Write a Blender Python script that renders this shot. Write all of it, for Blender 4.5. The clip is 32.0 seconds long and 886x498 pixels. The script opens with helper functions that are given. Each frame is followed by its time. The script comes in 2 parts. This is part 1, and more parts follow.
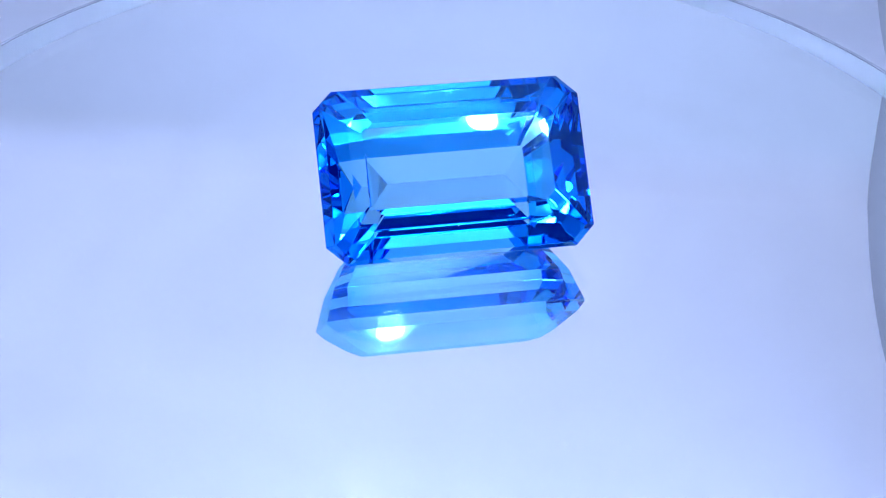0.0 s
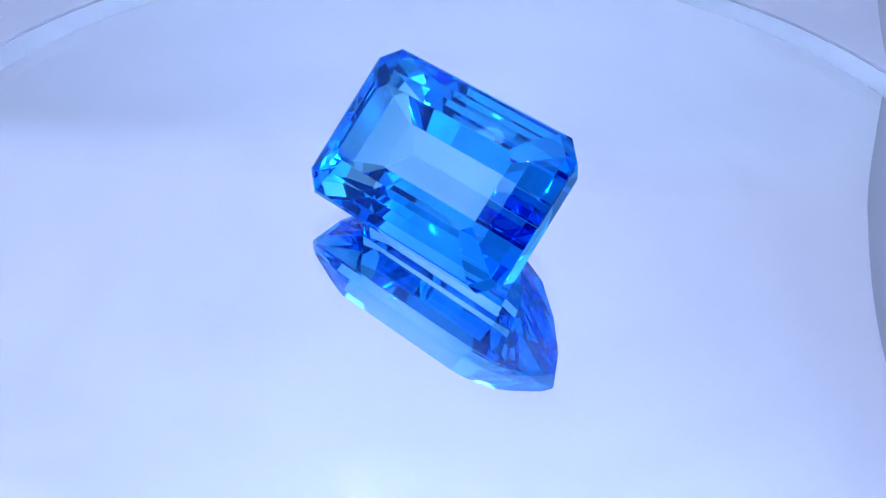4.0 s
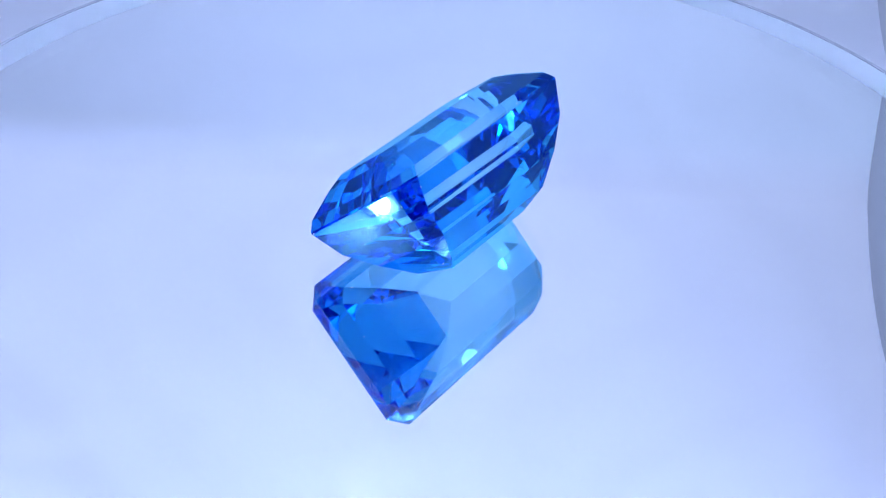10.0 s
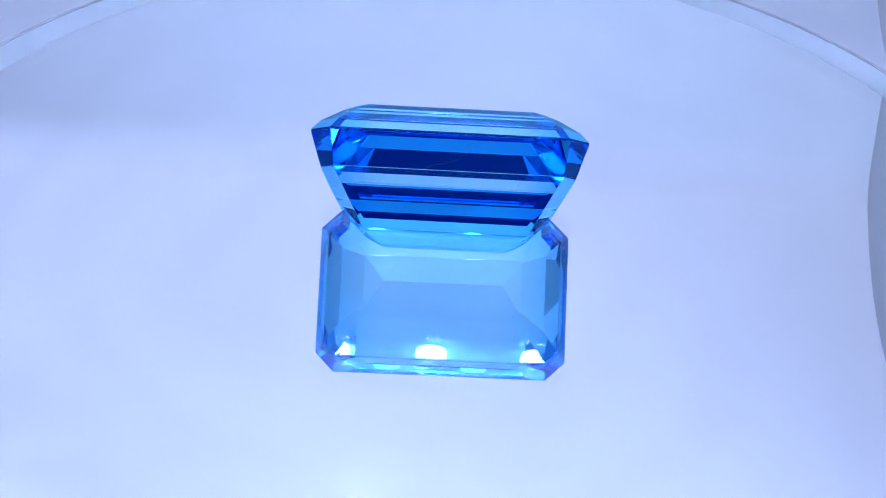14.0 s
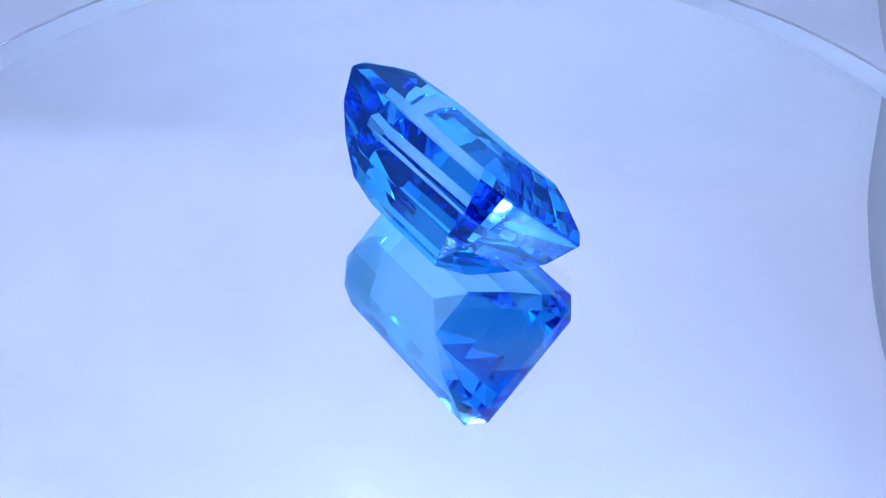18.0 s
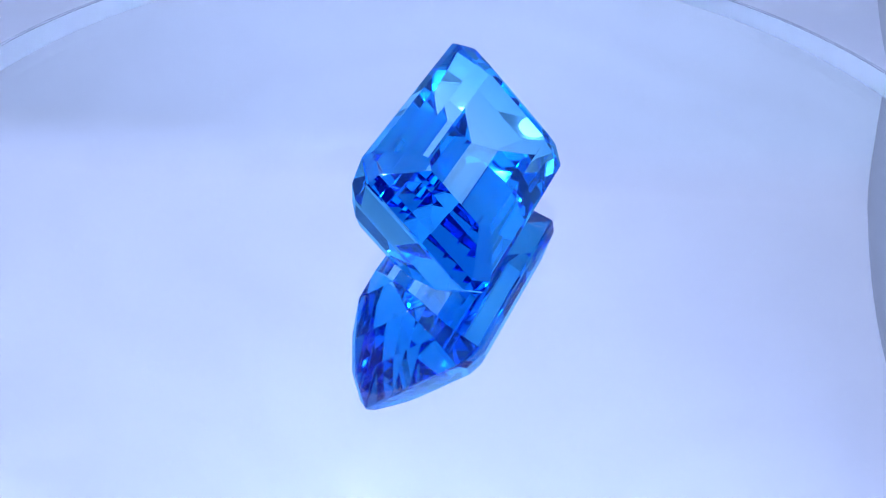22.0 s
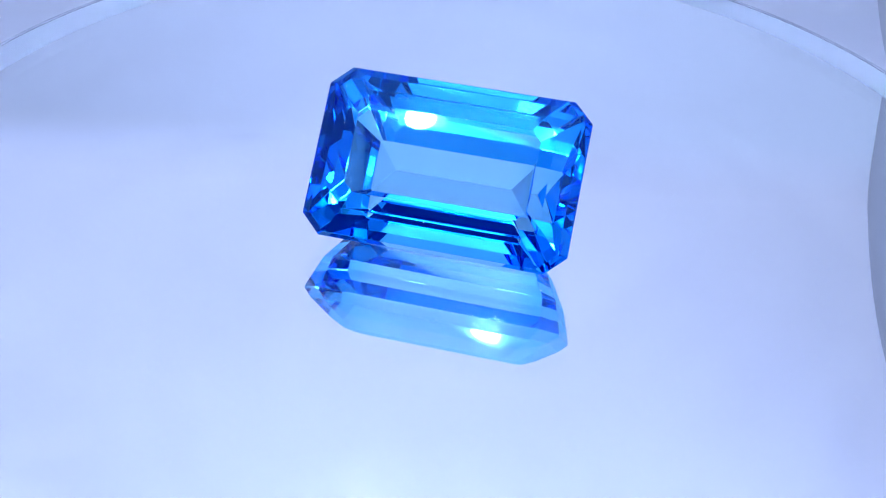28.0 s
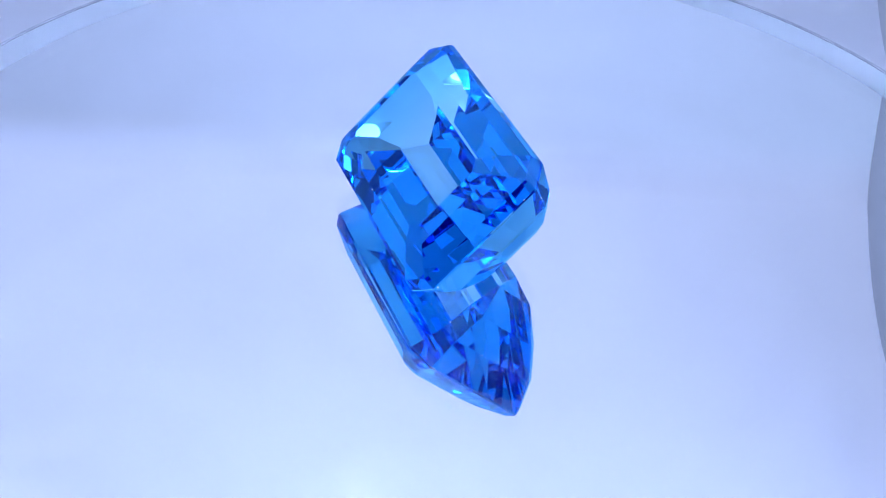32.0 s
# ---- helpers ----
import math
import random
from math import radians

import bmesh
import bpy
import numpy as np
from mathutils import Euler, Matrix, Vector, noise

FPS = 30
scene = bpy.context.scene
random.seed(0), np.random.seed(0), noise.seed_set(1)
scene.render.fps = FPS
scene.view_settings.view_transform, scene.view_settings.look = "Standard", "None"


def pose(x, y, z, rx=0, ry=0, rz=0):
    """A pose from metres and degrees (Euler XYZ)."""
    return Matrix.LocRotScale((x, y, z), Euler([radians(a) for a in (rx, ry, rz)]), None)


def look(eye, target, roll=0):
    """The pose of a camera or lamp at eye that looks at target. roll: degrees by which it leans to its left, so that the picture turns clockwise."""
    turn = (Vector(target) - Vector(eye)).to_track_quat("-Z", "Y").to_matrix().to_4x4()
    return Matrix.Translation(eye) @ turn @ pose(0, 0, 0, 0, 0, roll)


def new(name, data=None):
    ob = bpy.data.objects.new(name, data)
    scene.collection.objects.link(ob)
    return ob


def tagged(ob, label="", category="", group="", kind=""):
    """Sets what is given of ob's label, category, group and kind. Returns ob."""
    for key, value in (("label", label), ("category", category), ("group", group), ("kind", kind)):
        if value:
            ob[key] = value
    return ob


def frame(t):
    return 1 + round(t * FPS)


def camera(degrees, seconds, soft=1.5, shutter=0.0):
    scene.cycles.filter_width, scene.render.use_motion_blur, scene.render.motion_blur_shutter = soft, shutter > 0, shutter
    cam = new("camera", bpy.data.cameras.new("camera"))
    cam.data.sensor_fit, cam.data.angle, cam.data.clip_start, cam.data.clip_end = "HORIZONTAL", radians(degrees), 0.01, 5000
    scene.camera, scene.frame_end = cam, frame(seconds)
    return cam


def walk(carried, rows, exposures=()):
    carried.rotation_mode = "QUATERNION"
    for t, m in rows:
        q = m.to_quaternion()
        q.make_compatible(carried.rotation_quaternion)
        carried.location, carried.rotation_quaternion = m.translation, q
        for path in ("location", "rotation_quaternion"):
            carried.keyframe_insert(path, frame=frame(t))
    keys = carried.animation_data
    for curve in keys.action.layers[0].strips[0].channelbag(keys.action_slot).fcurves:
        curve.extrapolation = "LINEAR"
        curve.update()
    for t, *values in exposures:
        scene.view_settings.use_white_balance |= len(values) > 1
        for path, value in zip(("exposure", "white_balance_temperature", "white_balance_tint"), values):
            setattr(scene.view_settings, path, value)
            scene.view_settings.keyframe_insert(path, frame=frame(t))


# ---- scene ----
MM = 0.001

# ---- camera: stands still in front of the open light box ----
cam = camera(32.406, 32.0, soft=1.0)
EYE = Vector((0.0, -93.97, 69.73)) * MM
AIM = EYE + Vector((-0.0017, 0.7932, -0.60896))
VIEW = look(EYE, AIM, 2.63)
walk(cam, [(0.0, VIEW), (32.0, VIEW)], exposures=[(0.0, 0.0), (32.0, 0.0)])

# ---- turn of the platter ----
SPEED, FACING = 13.745, 0.885  # degrees a second, and the second at which the table faces the lens


def spin(t):
    return pose(0, 0, 0, 0, 0, -SPEED * (t - FACING))


# ---- world: blue fill light added in place of the dim room round the box ----
world = bpy.data.worlds.new("room_blue_fill")
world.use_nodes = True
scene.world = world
# saturated blue, so the stone's darkest facets stay blue
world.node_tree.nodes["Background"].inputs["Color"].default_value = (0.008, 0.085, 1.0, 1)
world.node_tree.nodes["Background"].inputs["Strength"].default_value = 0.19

# long paths inside the cut stone
scene.cycles.max_bounces, scene.cycles.transmission_bounces, scene.cycles.glossy_bounces = 40, 40, 24
scene.cycles.sample_clamp_indirect = 120.0

LED_COLOUR = (0.565, 0.74, 1.24)
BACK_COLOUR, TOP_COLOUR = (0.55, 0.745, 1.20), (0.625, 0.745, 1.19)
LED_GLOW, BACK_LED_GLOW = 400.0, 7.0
# fill glow put into the lining itself, with no lamp behind it
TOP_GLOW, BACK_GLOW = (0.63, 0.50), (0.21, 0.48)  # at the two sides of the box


# ---- materials ----
def material(name):
    m = bpy.data.materials.new(name)
    m.use_nodes = True
    return m, m.node_tree.nodes, m.node_tree.links


def plain(name, colour, rough=0.5, metal=0.0, mottling=0.04, scale=60.0, bump=0.0, specular=0.5):
    """A surface with two scales of variation in tone, and fine relief."""
    m, nodes, links = material(name)
    b = nodes["Principled BSDF"]
    b.inputs["Roughness"].default_value = rough
    b.inputs["Metallic"].default_value = metal
    b.inputs["Specular IOR Level"].default_value = specular
    where = nodes.new("ShaderNodeTexCoord")
    big, fine = nodes.new("ShaderNodeTexNoise"), nodes.new("ShaderNodeTexNoise")
    for n, s, d in ((big, scale, 3), (fine, scale * 14, 2)):
        n.inputs["Scale"].default_value = s
        n.inputs["Detail"].default_value = d
        links.new(where.outputs["Object"], n.inputs["Vector"])
    mix = nodes.new("ShaderNodeMath")
    mix.operation = "MULTIPLY_ADD"
    mix.inputs[1].default_value = 0.35
    links.new(fine.outputs["Fac"], mix.inputs[0])
    links.new(big.outputs["Fac"], mix.inputs[2])
    ramp = nodes.new("ShaderNodeValToRGB")
    ramp.color_ramp.elements[0].position, ramp.color_ramp.elements[1].position = 0.35, 1.0
    ramp.color_ramp.elements[0].color = (*[c * (1 - mottling) for c in colour], 1)
    ramp.color_ramp.elements[1].color = (*[min(1, c * (1 + mottling)) for c in colour], 1)
    links.new(mix.outputs[0], ramp.inputs[0])
    links.new(ramp.outputs[0], b.inputs["Base Color"])
    if bump:
        relief = nodes.new("ShaderNodeBump")
        relief.inputs["Strength"].default_value = bump
        relief.inputs["Distance"].default_value = 0.0002
        links.new(fine.outputs["Fac"], relief.inputs["Height"])
        links.new(relief.outputs[0], b.inputs["Normal"])
    return m


def glowing(name, colour, strength):
    m, nodes, links = material(name)
    b = nodes["Principled BSDF"]
    b.inputs["Base Color"].default_value = (0.8, 0.8, 0.8, 1)
    b.inputs["Emission Color"].default_value = (*colour, 1)
    b.inputs["Emission Strength"].default_value = strength
    return m


def glass(name, colour, ior, rough=0.0):
    m, nodes, links = material(name)
    nodes.remove(nodes["Principled BSDF"])
    g = nodes.new("ShaderNodeBsdfGlass")
    g.inputs["Color"].default_value = (*colour, 1)
    g.inputs["IOR"].default_value = ior
    g.inputs["Roughness"].default_value = rough
    links.new(g.outputs[0], nodes["Material Output"].inputs["Surface"])
    return m


def stone(name, through_colour, end_colour, inner_colour, skin_colour, ior):
    """Clear coloured stone, deeper in colour towards its two ends, with a pale gloss on the skin."""
    m, nodes, links = material(name)
    nodes.remove(nodes["Principled BSDF"])
    bent, gloss, edge, mix = (nodes.new("ShaderNode" + k) for k in ("BsdfRefraction", "BsdfGlossy", "Fresnel", "MixShader"))
    bent.inputs["Roughness"].default_value = gloss.inputs["Roughness"].default_value = 0.0
    bent.inputs["IOR"].default_value = edge.inputs["IOR"].default_value = ior
    full, tint = nodes.new("ShaderNodeMapRange"), nodes.new("ShaderNodeMix")
    tint.data_type = "RGBA"
    full.inputs["From Min"].default_value, full.inputs["From Max"].default_value = 0.98, 0.999
    links.new(edge.outputs[0], full.inputs["Value"])
    links.new(full.outputs[0], tint.inputs[0])
    tint.inputs[6].default_value, tint.inputs[7].default_value = (*skin_colour, 1), (*inner_colour, 1)
    links.new(tint.outputs[2], gloss.inputs["Color"])
    where, split, size, zone, depth = (nodes.new("ShaderNode" + k) for k in ("TexCoord", "SeparateXYZ", "Math", "MapRange", "Mix"))
    links.new(where.outputs["Object"], split.inputs[0])
    size.operation, zone.interpolation_type, depth.data_type = "ABSOLUTE", "SMOOTHSTEP", "RGBA"
    links.new(split.outputs["X"], size.inputs[0])
    links.new(size.outputs[0], zone.inputs["Value"])
    zone.inputs["From Min"].default_value, zone.inputs["From Max"].default_value = 4.5 * MM, 9.0 * MM
    links.new(zone.outputs[0], depth.inputs[0])
    depth.inputs[6].default_value, depth.inputs[7].default_value = (*through_colour, 1), (*end_colour, 1)
    links.new(depth.outputs[2], bent.inputs["Color"])
    links.new(edge.outputs[0], mix.inputs[0])
    links.new(bent.outputs[0], mix.inputs[1])
    links.new(gloss.outputs[0], mix.inputs[2])
    links.new(mix.outputs[0], nodes["Material Output"].inputs["Surface"])
    return m


GEM = stone("blue_topaz", (0.58, 0.86, 1.0), (0.29, 0.71, 1.0), (0.20, 0.69, 0.95), (0.26, 0.76, 1.0), 1.612)
PLATE = glass("clear_glass", (0.985, 0.99, 1.0), 1.52)


def smear(m, most):
    """A thin film of wiping marks: long faint arcs over cloudy patches."""
    nodes, links = m.node_tree.nodes, m.node_tree.links
    out = nodes["Material Output"]
    clear = out.inputs["Surface"].links[0].from_socket
    where, wave, cloud, both, film, mix = (nodes.new("ShaderNode" + k) for k in ("TexCoord", "TexWave", "TexNoise", "Math", "BsdfDiffuse", "MixShader"))
    wave.wave_type, wave.rings_direction = "RINGS", "Z"
    wave.inputs["Scale"].default_value, wave.inputs["Distortion"].default_value = 28.0, 9.0
    wave.inputs["Detail"].default_value, wave.inputs["Detail Scale"].default_value = 4.0, 1.4
    cloud.inputs["Scale"].default_value, cloud.inputs["Detail"].default_value = 45.0, 4.0
    links.new(where.outputs["Object"], wave.inputs["Vector"])
    links.new(where.outputs["Object"], cloud.inputs["Vector"])
    both.operation = "MULTIPLY"
    links.new(wave.outputs["Fac"], both.inputs[0])
    links.new(cloud.outputs["Fac"], both.inputs[1])
    ramp = nodes.new("ShaderNodeMapRange")
    ramp.inputs["From Min"].default_value, ramp.inputs["From Max"].default_value = 0.18, 0.6
    ramp.inputs["To Max"].default_value = most
    links.new(both.outputs[0], ramp.inputs["Value"])
    film.inputs["Color"].default_value = (0.9, 0.9, 0.9, 1)
    links.new(ramp.outputs[0], mix.inputs[0])
    links.new(clear, mix.inputs[1])
    links.new(film.outputs[0], mix.inputs[2])
    links.new(mix.outputs[0], out.inputs["Surface"])


smear(PLATE, 0.012)
SILVER = plain("mirror_silver", (0.93, 0.94, 0.95), 0.0, 1.0, 0.005)
WHITE_PLASTIC = plain("white_plastic", (0.62, 0.62, 0.63), 0.45, mottling=0.02, bump=0.05)


BORDER = plain("white_border_paint", (0.62, 0.66, 0.68), 0.8, mottling=0.02)
GREY_EDGE = plain("grey_edge", (0.30, 0.31, 0.34), 0.6)
BOX_WHITE = plain("white_box_lining", (0.80, 0.80, 0.81), 0.75, mottling=0.03, scale=25, bump=0.1)


def fill_glow_sheet(name, colour, low, high):
    """White sheet with an added fill glow: painted weaker towards its foot, and unevenly from side to side."""
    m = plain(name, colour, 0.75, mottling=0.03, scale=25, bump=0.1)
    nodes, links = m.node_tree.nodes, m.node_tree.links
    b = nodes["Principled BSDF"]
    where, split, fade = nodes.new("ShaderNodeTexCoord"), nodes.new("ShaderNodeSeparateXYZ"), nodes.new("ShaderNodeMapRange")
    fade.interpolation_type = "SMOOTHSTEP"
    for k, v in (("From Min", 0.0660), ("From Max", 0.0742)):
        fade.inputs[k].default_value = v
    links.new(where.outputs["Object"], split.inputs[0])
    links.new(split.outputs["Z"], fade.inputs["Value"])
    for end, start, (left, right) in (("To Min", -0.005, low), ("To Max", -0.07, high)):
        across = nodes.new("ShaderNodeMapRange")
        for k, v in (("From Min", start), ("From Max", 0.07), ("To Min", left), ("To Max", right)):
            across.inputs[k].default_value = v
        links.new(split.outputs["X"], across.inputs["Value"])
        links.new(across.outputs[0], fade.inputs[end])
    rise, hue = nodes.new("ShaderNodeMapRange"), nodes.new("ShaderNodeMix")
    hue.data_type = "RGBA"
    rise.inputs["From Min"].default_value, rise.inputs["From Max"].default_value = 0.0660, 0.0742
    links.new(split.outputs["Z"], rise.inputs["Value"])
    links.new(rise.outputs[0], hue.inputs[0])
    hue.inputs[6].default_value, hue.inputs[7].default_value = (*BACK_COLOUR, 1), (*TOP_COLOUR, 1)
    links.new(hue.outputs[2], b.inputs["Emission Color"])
    # more painted glow: broad unevenness, and soft bright patches forward of the back part
    broad, glow_patches, patch_fade, band, hot, uneven, total = (nodes.new("ShaderNode" + k) for k in ("TexNoise", "TexNoise", "MapRange", "MapRange", "Math", "Math", "Math"))
    for n, scale, detail in ((broad, 24.0, 2.0), (glow_patches, 75.0, 2.0)):
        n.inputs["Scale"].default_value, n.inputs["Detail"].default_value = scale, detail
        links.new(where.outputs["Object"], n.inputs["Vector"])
    glow_patches.inputs["Distortion"].default_value = 0.6
    for n, a, b_, c in ((patch_fade, 0.5, 0.8, 1.0), (band, 0.056, 0.040, 1.0)):
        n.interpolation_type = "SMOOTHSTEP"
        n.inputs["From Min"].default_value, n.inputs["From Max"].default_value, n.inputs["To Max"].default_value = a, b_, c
    links.new(glow_patches.outputs["Fac"], patch_fade.inputs["Value"])
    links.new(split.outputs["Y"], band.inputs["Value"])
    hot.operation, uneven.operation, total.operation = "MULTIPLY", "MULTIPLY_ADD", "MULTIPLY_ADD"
    links.new(patch_fade.outputs[0], hot.inputs[0])
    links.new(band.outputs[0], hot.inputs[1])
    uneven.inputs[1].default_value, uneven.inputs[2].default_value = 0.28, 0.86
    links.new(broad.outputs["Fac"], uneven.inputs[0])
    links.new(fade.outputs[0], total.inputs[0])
    # the painted glow also weakens towards the back wall
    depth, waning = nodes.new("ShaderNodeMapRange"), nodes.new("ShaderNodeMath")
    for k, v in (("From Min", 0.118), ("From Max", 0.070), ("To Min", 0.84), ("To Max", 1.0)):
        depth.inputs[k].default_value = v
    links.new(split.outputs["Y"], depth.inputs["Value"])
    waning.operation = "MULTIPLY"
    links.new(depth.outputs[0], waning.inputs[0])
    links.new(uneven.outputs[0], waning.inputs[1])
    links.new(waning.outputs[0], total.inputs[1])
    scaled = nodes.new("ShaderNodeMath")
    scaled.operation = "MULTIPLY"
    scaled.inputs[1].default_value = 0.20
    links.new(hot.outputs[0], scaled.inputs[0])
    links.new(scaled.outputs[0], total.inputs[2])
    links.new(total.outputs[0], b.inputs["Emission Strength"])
    return m


# added emission that brightens the whole box beyond what the led chips give
FILL_LINING = fill_glow_sheet("fill_glow_lining", (0.70, 0.70, 0.71), BACK_GLOW, TOP_GLOW)
FLOOR = plain("pale_grey_floor", (0.62, 0.62, 0.66), 0.7, mottling=0.03, scale=25, bump=0.1)
BOX_GREY = plain("grey_box_lining", (0.52, 0.53, 0.55), 0.8, mottling=0.05, scale=25, bump=0.1)
LED = glowing("led_chip", LED_COLOUR, LED_GLOW)
DIM_LED = glowing("dim_led_chip", LED_COLOUR, BACK_LED_GLOW)
BOARD = plain("white_circuit_board", (0.75, 0.75, 0.74), 0.5, mottling=0.04, scale=200)
DUST = plain("grey_dust", (0.25, 0.25, 0.27), 0.9)
LINT = plain("pale_lint", (0.75, 0.78, 0.8), 0.9)
DARK = plain("dark_fibre", (0.05, 0.05, 0.06), 0.6)


# ---- mesh helpers ----
def part(name, bm, mat, parent=None, label=""):
    me = bpy.data.meshes.new(name)
    bmesh.ops.recalc_face_normals(bm, faces=bm.faces)
    bm.to_mesh(me)
    bm.free()
    if mat:
        me.materials.append(mat)
    ob = new(name, me)
    ob.parent = parent
    if label:
        tagged(ob, label)
    return ob


def block(x0, x1, y0, y1, z0, z1, bevel=0.0):
    bm = bmesh.new()
    bmesh.ops.create_cube(bm, size=1.0)
    for v in bm.verts:
        v.co = Vector(((x0 + x1) / 2 + v.co.x * (x1 - x0), (y0 + y1) / 2 + v.co.y * (y1 - y0), (z0 + z1) / 2 + v.co.z * (z1 - z0))) * MM
    if bevel:
        bmesh.ops.bevel(bm, geom=bm.edges[:], offset=bevel * MM, segments=2, profile=0.5, affect="EDGES")
    return bm


def lathe(profile, steps=192):
    """Turns a closed outline of (radius, height), in millimetres, round the z axis."""
    bm = bmesh.new()
    rings = []
    for r, z in profile:
        if r < 1e-6:
            rings.append([bm.verts.new((0, 0, z * MM))] * steps)
        else:
            rings.append([bm.verts.new((r * MM * math.cos(2 * math.pi * i / steps), r * MM * math.sin(2 * math.pi * i / steps), z * MM)) for i in range(steps)])
    for k in range(len(rings)):
        low, high = rings[k], rings[(k + 1) % len(rings)]
        if low[0] is low[1] and high[0] is high[1]:
            continue
        for i in range(steps):
            j = (i + 1) % steps
            bm.faces.new(list(dict.fromkeys((low[i], low[j], high[j], high[i]))))
    return bm


# ---- light box ----
light_box = tagged(new("light_box"), "white open-fronted tabletop light box with led strips", "light box")
XL, XR, YF, YB, ZF, ZC = -104.0, 70.7, -91.0, 118.0, -32.0, 74.0
YS = -25.6  # front edge of the side panels


def bent_sheet(path, thick=0.8):
    """A sheet that follows a line of (y, z) and spans the box from side to side."""
    bm = bmesh.new()
    rows = []
    for k, (y, z) in enumerate(path):
        a, b = path[max(0, k - 1)], path[min(len(path) - 1, k + 1)]
        n = Vector((0, b[1] - a[1], a[0] - b[0])).normalized() * thick
        rows.append([bm.verts.new(Vector((x, y + o * n.y, z + o * n.z)) * MM) for x, o in ((XL + 0.1, 0), (XR - 0.1, 0), (XR - 0.1, 1), (XL + 0.1, 1))])
    for low, high in zip(rows, rows[1:]):
        for i in range(4):
            bm.faces.new((low[i], low[(i + 1) % 4], high[(i + 1) % 4], high[i]))
    bm.faces.new(rows[0])
    bm.faces.new(rows[-1])
    for f in bm.faces:
        f.smooth = True
    return bm


COVE = 6.0
cove = [(YB - COVE + COVE * math.cos(radians(a * 7.5)), ZC - COVE + COVE * math.sin(radians(a * 7.5))) for a in range(13)]
part("lining", bent_sheet([(YB, ZF), (YB, ZF + 40), *cove, (YF, ZC)]), FILL_LINING, light_box, "white lining with an added fill glow")
part("floor_panel", block(XL - 3, XR + 3, YF, YB + 5, ZF - 4, ZF - 0.05), FLOOR, light_box, "pale grey floor panel")
part("back_panel", block(XL - 3, XR + 3, YB + 1.2, YB + 4, ZF - 1, ZC + 1), BOX_WHITE, light_box)
part("side_panel", block(XL - 3, XL, YS, YB + 1.2, ZF - 1, ZC + 1), BOX_GREY, light_box, "grey side panel")

BOW, LEAN = 6.0, 8.0


def bowed_panel(plan):
    """A panel over an outline of (x, y), from the floor to the top, whose foot stands a little inwards."""
    bm = bmesh.new()
    low, high = ([bm.verts.new(Vector((x - lean, y, z)) * MM) for x, y in plan] for z, lean in ((ZF - 1, LEAN), (ZC + 1, 0.0)))
    for i in range(len(plan)):
        j = (i + 1) % len(plan)
        bm.faces.new((low[i], low[j], high[j], high[i]))
    bm.faces.new(low)
    bm.faces.new(high)
    return bm


# this side bows inwards, away from the back corner
bow = [(XR - BOW * math.sin(radians(a * 9)), YB + 1.2 - a * 5.2) for a in range(11)]
part("side_panel", bowed_panel([(XR + 3, YB + 1.2), *bow, (XR - BOW, YS), (XR + 3, YS)]), BOX_GREY, light_box, "grey side panel that bows inwards")
part("top_panel", block(XL - 3, XR + 3, YF, YB + 4, ZC + 1.0, ZC + 4), BOX_WHITE, light_box)

LED_X = (-52.0, -42.1, -25.2, -13.0, -1.0, 12.0, 24.1, 33.6, 50.2, 61.0)


def led_body(x, z):
    """A chip with a square foot and a round-cornered lens."""
    bm = bmesh.new()
    rings = []
    for size, h in ((1.9, 0.0), (1.9, -0.9), (1.7, -1.3), (1.1, -1.4)):
        rings.append([bm.verts.new(Vector((x + size * math.copysign(abs(math.cos(a)) ** 0.88, math.cos(a)), 0.62 * size * math.copysign(abs(math.sin(a)) ** 0.88, math.sin(a)), z + h)) * MM) for a in [2 * math.pi * (i + 0.5) / 20 for i in range(20)]])
    for low, high in zip(rings, rings[1:]):
        for i in range(20):
            bm.faces.new((low[i], low[(i + 1) % 20], high[(i + 1) % 20], high[i]))
    bm.faces.new(rings[0])
    bm.faces.new(rings[-1])
    return bm


def led_strip(x0, y, chip, places):
    strip = tagged(new("led_strip"), "narrow led strip with bare bright chips", "led strip", group="led strips in the light box")
    strip.matrix_basis = pose(x0 * MM, y * MM, (ZC - 0.05) * MM)
    bm = block(-62, 63 if x0 else 66.2, -1.5, 1.5, -0.6, 0)
    bmesh.ops.subdivide_edges(bm, edges=[e for e in bm.edges if abs(e.verts[0].co.x - e.verts[1].co.x) > 0.1], cuts=20)
    for v in bm.verts:  # the strip sags a little between its ends
        v.co.z += (-1.6 + 1.6 * (v.co.x / 0.06) ** 2) * MM
    part("strip_board", bm, BOARD, strip)
    for x in places:
        dip = -2.2 + 1.6 * (x / 60) ** 2
        part("led_chip", led_body(x, dip), chip, strip, "glowing led chip")
    return strip


led_strip(0.0, -33.5, LED, LED_X)
led_strip(4.9, 33.2, DIM_LED, LED_X[1:-1])

# ---- the table that carries the box ----
table = tagged(new("table"), "plain grey table under the light box", "table")
part("table_top", block(-700, 700, -450, 450, ZF - 34, ZF - 4.1, 3), BOX_GREY, table)
for x in (-650, 650):
    for y in (-400, 400):
        part("leg", block(x - 25, x + 25, y - 25, y + 25, -782, ZF - 34, 3), BOX_GREY, table)
tagged(part("floor", block(-2500, 2500, -2500, 2500, -880, -782), FLOOR), "plain pale floor of the room", "floor", kind="structure")

# ---- turntable ----
turntable_base = tagged(new("turntable_base"), "white round plastic turntable base", "turntable base")
part("base_body", lathe([(0, ZF + 0.05), (45, ZF + 0.05), (46, ZF + 1), (46, -9), (45, -8), (0, -8)]), WHITE_PLASTIC, turntable_base)

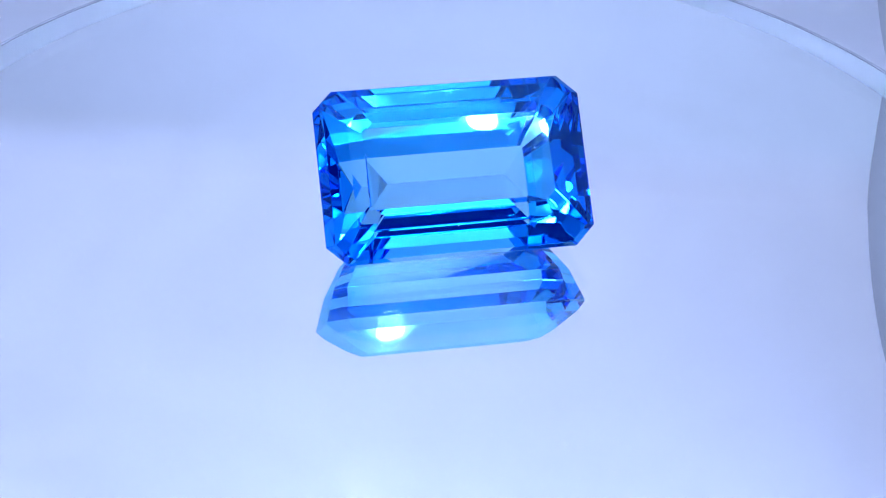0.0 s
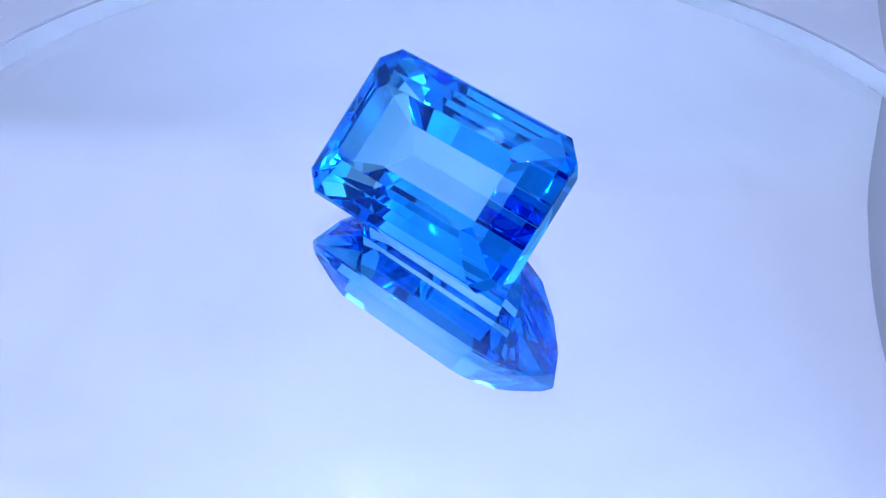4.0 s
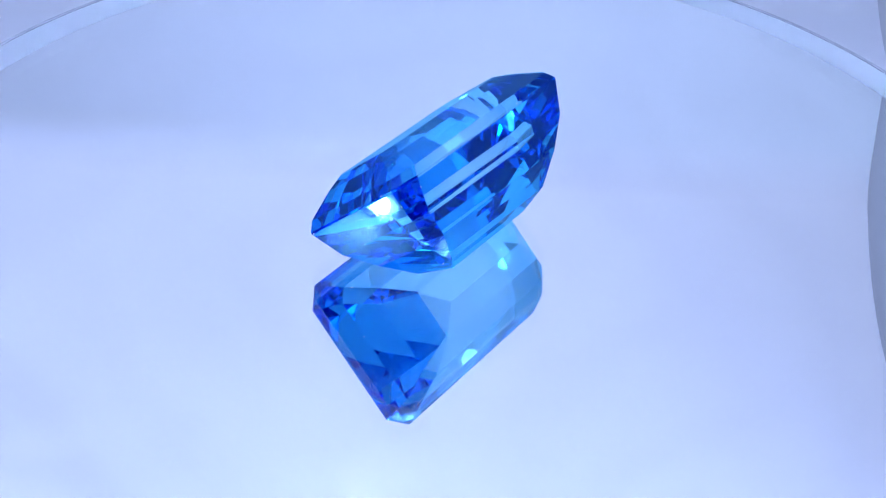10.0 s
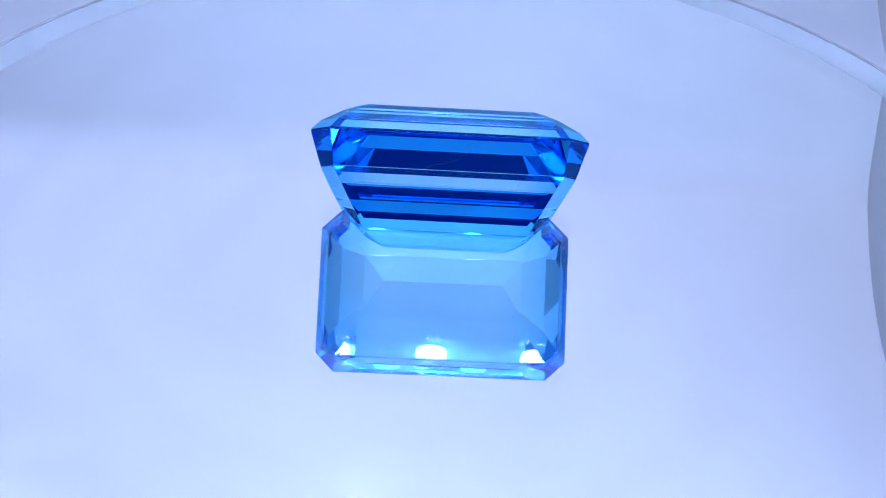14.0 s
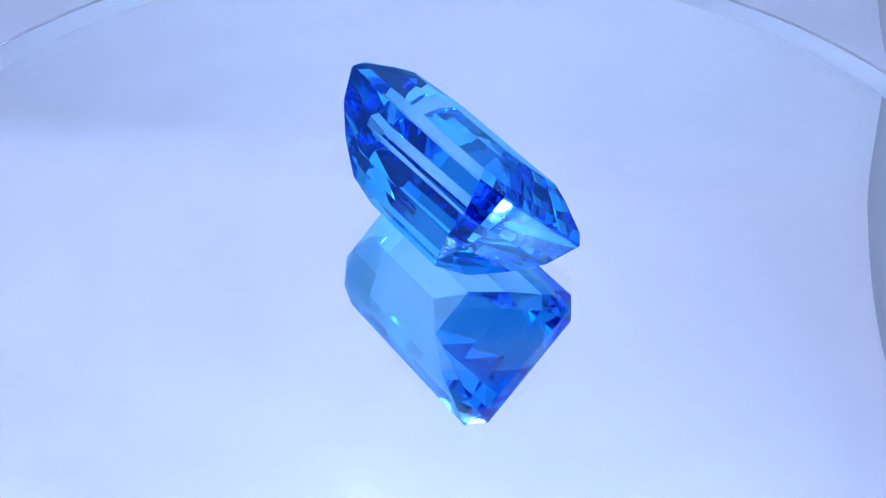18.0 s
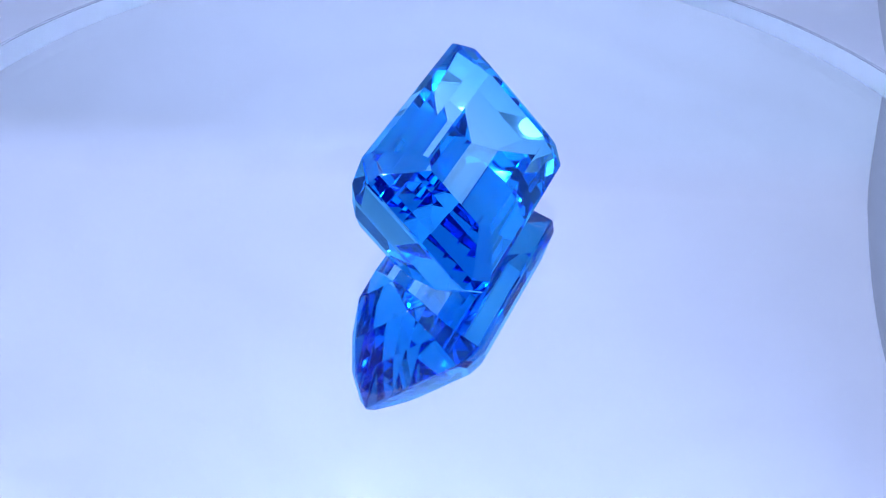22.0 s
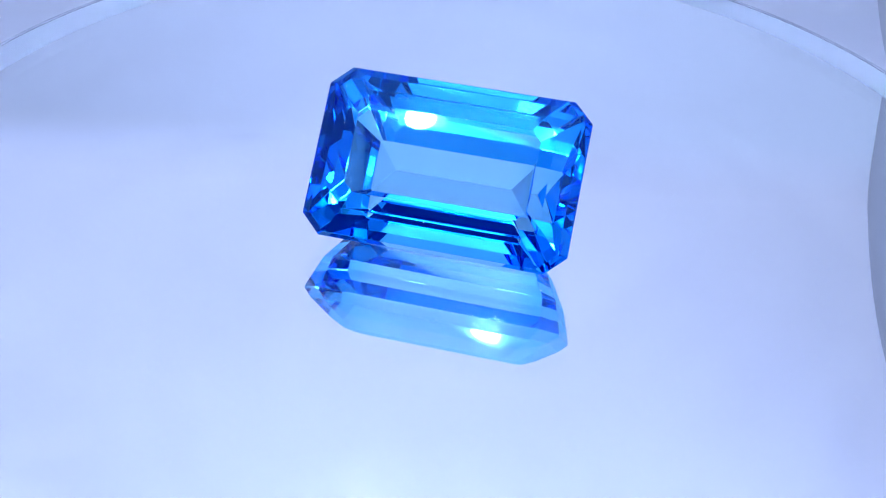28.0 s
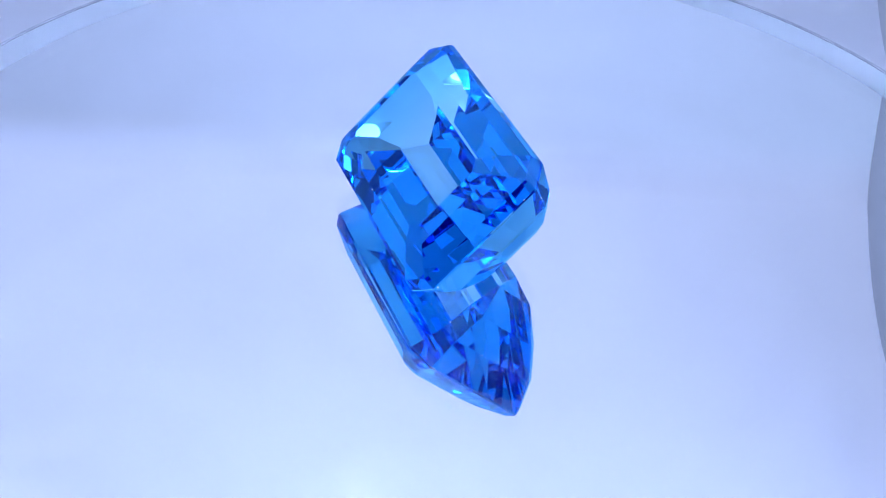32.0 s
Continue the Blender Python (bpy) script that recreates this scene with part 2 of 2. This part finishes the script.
mirror_turntable = tagged(new("mirror_turntable"), "round mirror-topped turntable with a frosted glass edge", "turntable")
RIM = 44.9  # where the silver ends and the white border begins
DISC, GLASS, TOP = 47.1, 1.873, -0.26
part("platter", lathe([(0, -7.9), (45.6, -7.9), (46.2, -7.3), (46.2, -3.0), (45.9, -2.7), (0, -2.7)]), WHITE_PLASTIC, mirror_turntable)
part("edge_trim", lathe([(DISC + 0.02, TOP - 0.4), (DISC + 0.5, TOP - 0.4), (DISC + 0.5, TOP - 0.15), (DISC + 0.35, TOP), (DISC + 0.02, TOP)]), GREY_EDGE, mirror_turntable, "thin grey trim round the glass")
part("mirror_glass", lathe([(0, -GLASS), (RIM, -GLASS), (DISC - 0.02, TOP - 0.12), (DISC, TOP - 0.05), (DISC - 0.05, TOP), (0, TOP)]), PLATE, mirror_turntable, "clear plate glass with a bevelled edge")
part("mirror_backing", lathe([(0, -GLASS - 0.05), (RIM - 0.02, -GLASS - 0.05), (RIM - 0.02, -GLASS - 0.01), (0, -GLASS - 0.01)]), SILVER, mirror_turntable, "silver mirror backing")
part("white_border", lathe([(RIM, -GLASS - 0.3), (DISC, -GLASS - 0.3), (DISC, TOP - 0.16), (RIM, -GLASS - 0.01)]), BORDER, mirror_turntable, "white painted border under the bevel of the glass")


# ---- gemstone ----
def octagon(bm, a, b, cx, cy, z, oy=0.0):
    """A ring of eight corners: half length a, half width b, corner cuts cx and cy."""
    ring = [(a, -b + cy), (a, b - cy), (a - cx, b), (-a + cx, b), (-a, b - cy), (-a, -b + cy), (-a + cx, -b), (a - cx, -b)]
    return [bm.verts.new(Vector((x, y + oy, z)) * MM) for x, y in ring]


def bands(bm, rings):
    for low, high in zip(rings, rings[1:]):
        for i in range(8):
            bm.faces.new((low[i], low[(i + 1) % 8], high[(i + 1) % 8], high[i]))


GIRDLE_A, GIRDLE_B, CUT_X, CUT_Y = 9.994, 6.472, 1.5, 1.45
GIRDLE_TOP, GIRDLE_FOOT = 0.112, -0.072
KEEL = 4.509
gemstone = tagged(new("gemstone"), "blue emerald-cut topaz lying tilted on a mirror", "gemstone")


def gem_mesh():
    bm = bmesh.new()
    top = octagon(bm, 6.801, 3.334, 0.75, 0.75, 2.475)
    high = octagon(bm, 7.78, 4.503, 1.1, 1.05, 1.943)
    mid = octagon(bm, 9.338, 6.287, 1.35, 1.3, 0.781)
    upper = octagon(bm, GIRDLE_A, GIRDLE_B, CUT_X, CUT_Y, GIRDLE_TOP)
    lower = octagon(bm, GIRDLE_A, GIRDLE_B, CUT_X, CUT_Y, GIRDLE_FOOT)
    p1 = octagon(bm, 9.2, 5.278, 0.946, 0.946, -2.507, 0.017)
    p2 = octagon(bm, 7.936, 3.826, 0.888, 0.888, -4.686, 0.114)
    p3 = octagon(bm, 6.001, 1.991, 0.12, 0.12, -6.709, -0.025)
    bm.faces.new(top)
    bands(bm, [p3, p2, p1, lower, upper, mid, high, top])
    k1, k2 = bm.verts.new(Vector((KEEL, -0.001, -7.615)) * MM), bm.verts.new(Vector((-KEEL, -0.001, -7.615)) * MM)
    for i, keel in ((0, k1), (1, k1), (7, k1), (3, k2), (4, k2), (5, k2)):
        bm.faces.new((p3[i], p3[(i + 1) % 8], keel))
    bm.faces.new((p3[2], p3[3], k2, k1))
    bm.faces.new((p3[6], p3[7], k1, k2))
    return bm


def stone_part(name, keep, label):
    """The facets of the closed stone that keep() names, with their outward normals and slightly worn edges."""
    bm = gem_mesh()
    bmesh.ops.recalc_face_normals(bm, faces=bm.faces)
    bmesh.ops.bevel(bm, geom=bm.edges[:], offset=0.016 * MM, segments=1, profile=0.5, affect="EDGES")
    bmesh.ops.recalc_face_normals(bm, faces=bm.faces)
    bmesh.ops.delete(bm, geom=[f for f in bm.faces if not keep(f)], context="FACES")
    me = bpy.data.meshes.new(name)
    bm.to_mesh(me)
    bm.free()
    me.materials.append(GEM)
    ob = new(name, me)
    ob.parent = gemstone
    return tagged(ob, label)


def height(f):
    return f.calc_center_median().z / MM


stone_part("table_facet", lambda f: height(f) > 2.475 - 0.02, "large flat table facet")
stone_part("crown", lambda f: GIRDLE_TOP + 0.05 < height(f) <= 2.475 - 0.02, "step-cut crown facets")
stone_part("girdle", lambda f: GIRDLE_FOOT - 0.05 < height(f) <= GIRDLE_TOP + 0.05, "narrow polished girdle")
stone_part("pavilion", lambda f: height(f) <= GIRDLE_FOOT - 0.05, "step-cut pavilion facets ending in a keel")
GEM_REST = pose(0.079 * MM, -1.293 * MM, 6.008 * MM) @ pose(0, 0, 0, 90 - 46.155) @ pose(0, 0, 0, 0, 0, 0.421)


# ---- fibre that clings to the back of the stone ----
def tube(points, radius, sides=6):
    bm = bmesh.new()
    rows = []
    for k, p in enumerate(points):
        way = (points[min(k + 1, len(points) - 1)] - points[max(k - 1, 0)]).normalized()
        side = way.cross(Vector((0.3, 0.5, 0.8))).normalized()
        up = way.cross(side)
        rows.append([bm.verts.new((p + radius * (math.cos(2 * math.pi * i / sides) * side + math.sin(2 * math.pi * i / sides) * up)) * MM) for i in range(sides)])
    for low, high in zip(rows, rows[1:]):
        for i in range(sides):
            bm.faces.new((low[i], low[(i + 1) % sides], high[(i + 1) % sides], high[i]))
    bm.faces.new(rows[0])
    bm.faces.new(rows[-1])
    return bm


def bend(knots, steps=8):
    """A smooth line through the knots."""
    k = [knots[0], *knots, knots[-1]]
    line = []
    for a, b, c, d in zip(k, k[1:], k[2:], k[3:]):
        for i in range(steps):
            t = i / steps
            line.append(0.5 * (2 * b + (c - a) * t + (2 * a - 5 * b + 4 * c - d) * t * t + (3 * b - a - 3 * c + d) * t ** 3))
    return [*line, knots[-1]]


fibre = tagged(part("fibre", tube(bend([Vector(p) for p in ((-1.6, 6.5, -0.65), (-0.7, 6.38, -1.75), (0.4, 6.12, -2.1), (1.2, 5.9, -2.25), (1.8, 5.62, -2.45))]), 0.009), DARK), "thin dark fibre clinging to the blue gemstone", "fibre")


# ---- dust on the mirror ----
def dust_on_mirror():
    rng = random.Random(7)
    bm = bmesh.new()
    spots = [(5.65, 4.56, 0.04), (23.99, 4.97, 0.035), (22.3, 6.62, 0.03)]
    spots += [(rng.uniform(-30, 30), rng.uniform(-30, 30), rng.uniform(0.012, 0.022)) for _ in range(6)]
    for x, y, r in spots:
        ball = bmesh.ops.create_icosphere(bm, subdivisions=1, radius=r * MM)["verts"]
        long, turn = rng.uniform(1.0, 2.2), rng.uniform(0, math.pi)
        for v in ball:
            v.co = Vector((v.co.x * long, v.co.y, v.co.z * 0.6 + r * 0.6 * MM)) * rng.uniform(0.85, 1.15)
            v.co = Matrix.Rotation(turn, 3, "Z") @ v.co + Vector((x, y, TOP + 0.005)) * MM
    return bm


dust = tagged(part("dust", dust_on_mirror(), DUST), "grey dust specks on the mirror", "dust", kind="stuff")


# ---- lint on the stone: tiny pale specks on its facets ----
def lint_on_stone():
    rng = random.Random(11)
    stone = gem_mesh()
    bm = bmesh.new()
    faces = sorted(stone.faces, key=lambda f: -f.calc_area())[:34]
    for f in faces:
        for _ in range(max(1, round(f.calc_area() * 1e6 / 16))):
            w = [rng.random() + 0.05 for _ in f.verts]
            p = sum((v.co * a for v, a in zip(f.verts, w)), Vector()) / sum(w)
            n = f.normal if f.normal.dot(p - Vector((0, 0, -0.002))) > 0 else -f.normal
            r = (0.006 + 0.03 * rng.random() ** 6) * MM
            for v in bmesh.ops.create_icosphere(bm, subdivisions=1, radius=r)["verts"]:
                v.co = v.co * rng.uniform(0.7, 1.3) + p + n * r
    for e in sorted(stone.edges, key=lambda e: -e.calc_length())[:60]:  # chipped and dusty along the edges
        a, b = e.verts[0].co, e.verts[1].co
        for _ in range(max(1, round(e.calc_length() / MM * 0.28))):
            p = a.lerp(b, rng.random())
            r = (0.008 + 0.045 * rng.random() ** 5) * MM
            for v in bmesh.ops.create_icosphere(bm, subdivisions=1, radius=r)["verts"]:
                v.co = v.co * rng.uniform(0.7, 1.3) + p + (p - Vector((0, 0, -2 * MM))).normalized() * r
    stone.free()
    return bm


lint = tagged(part("lint", lint_on_stone(), LINT), "pale lint specks on the blue gemstone", "lint", kind="stuff")


def motions():
    times = [0.5 * i for i in range(65)]
    for ob in (mirror_turntable, dust):
        walk(ob, [(t, spin(t)) for t in times])
    for ob in (gemstone, fibre, lint):
        walk(ob, [(t, spin(t) @ GEM_REST) for t in times])


motions()
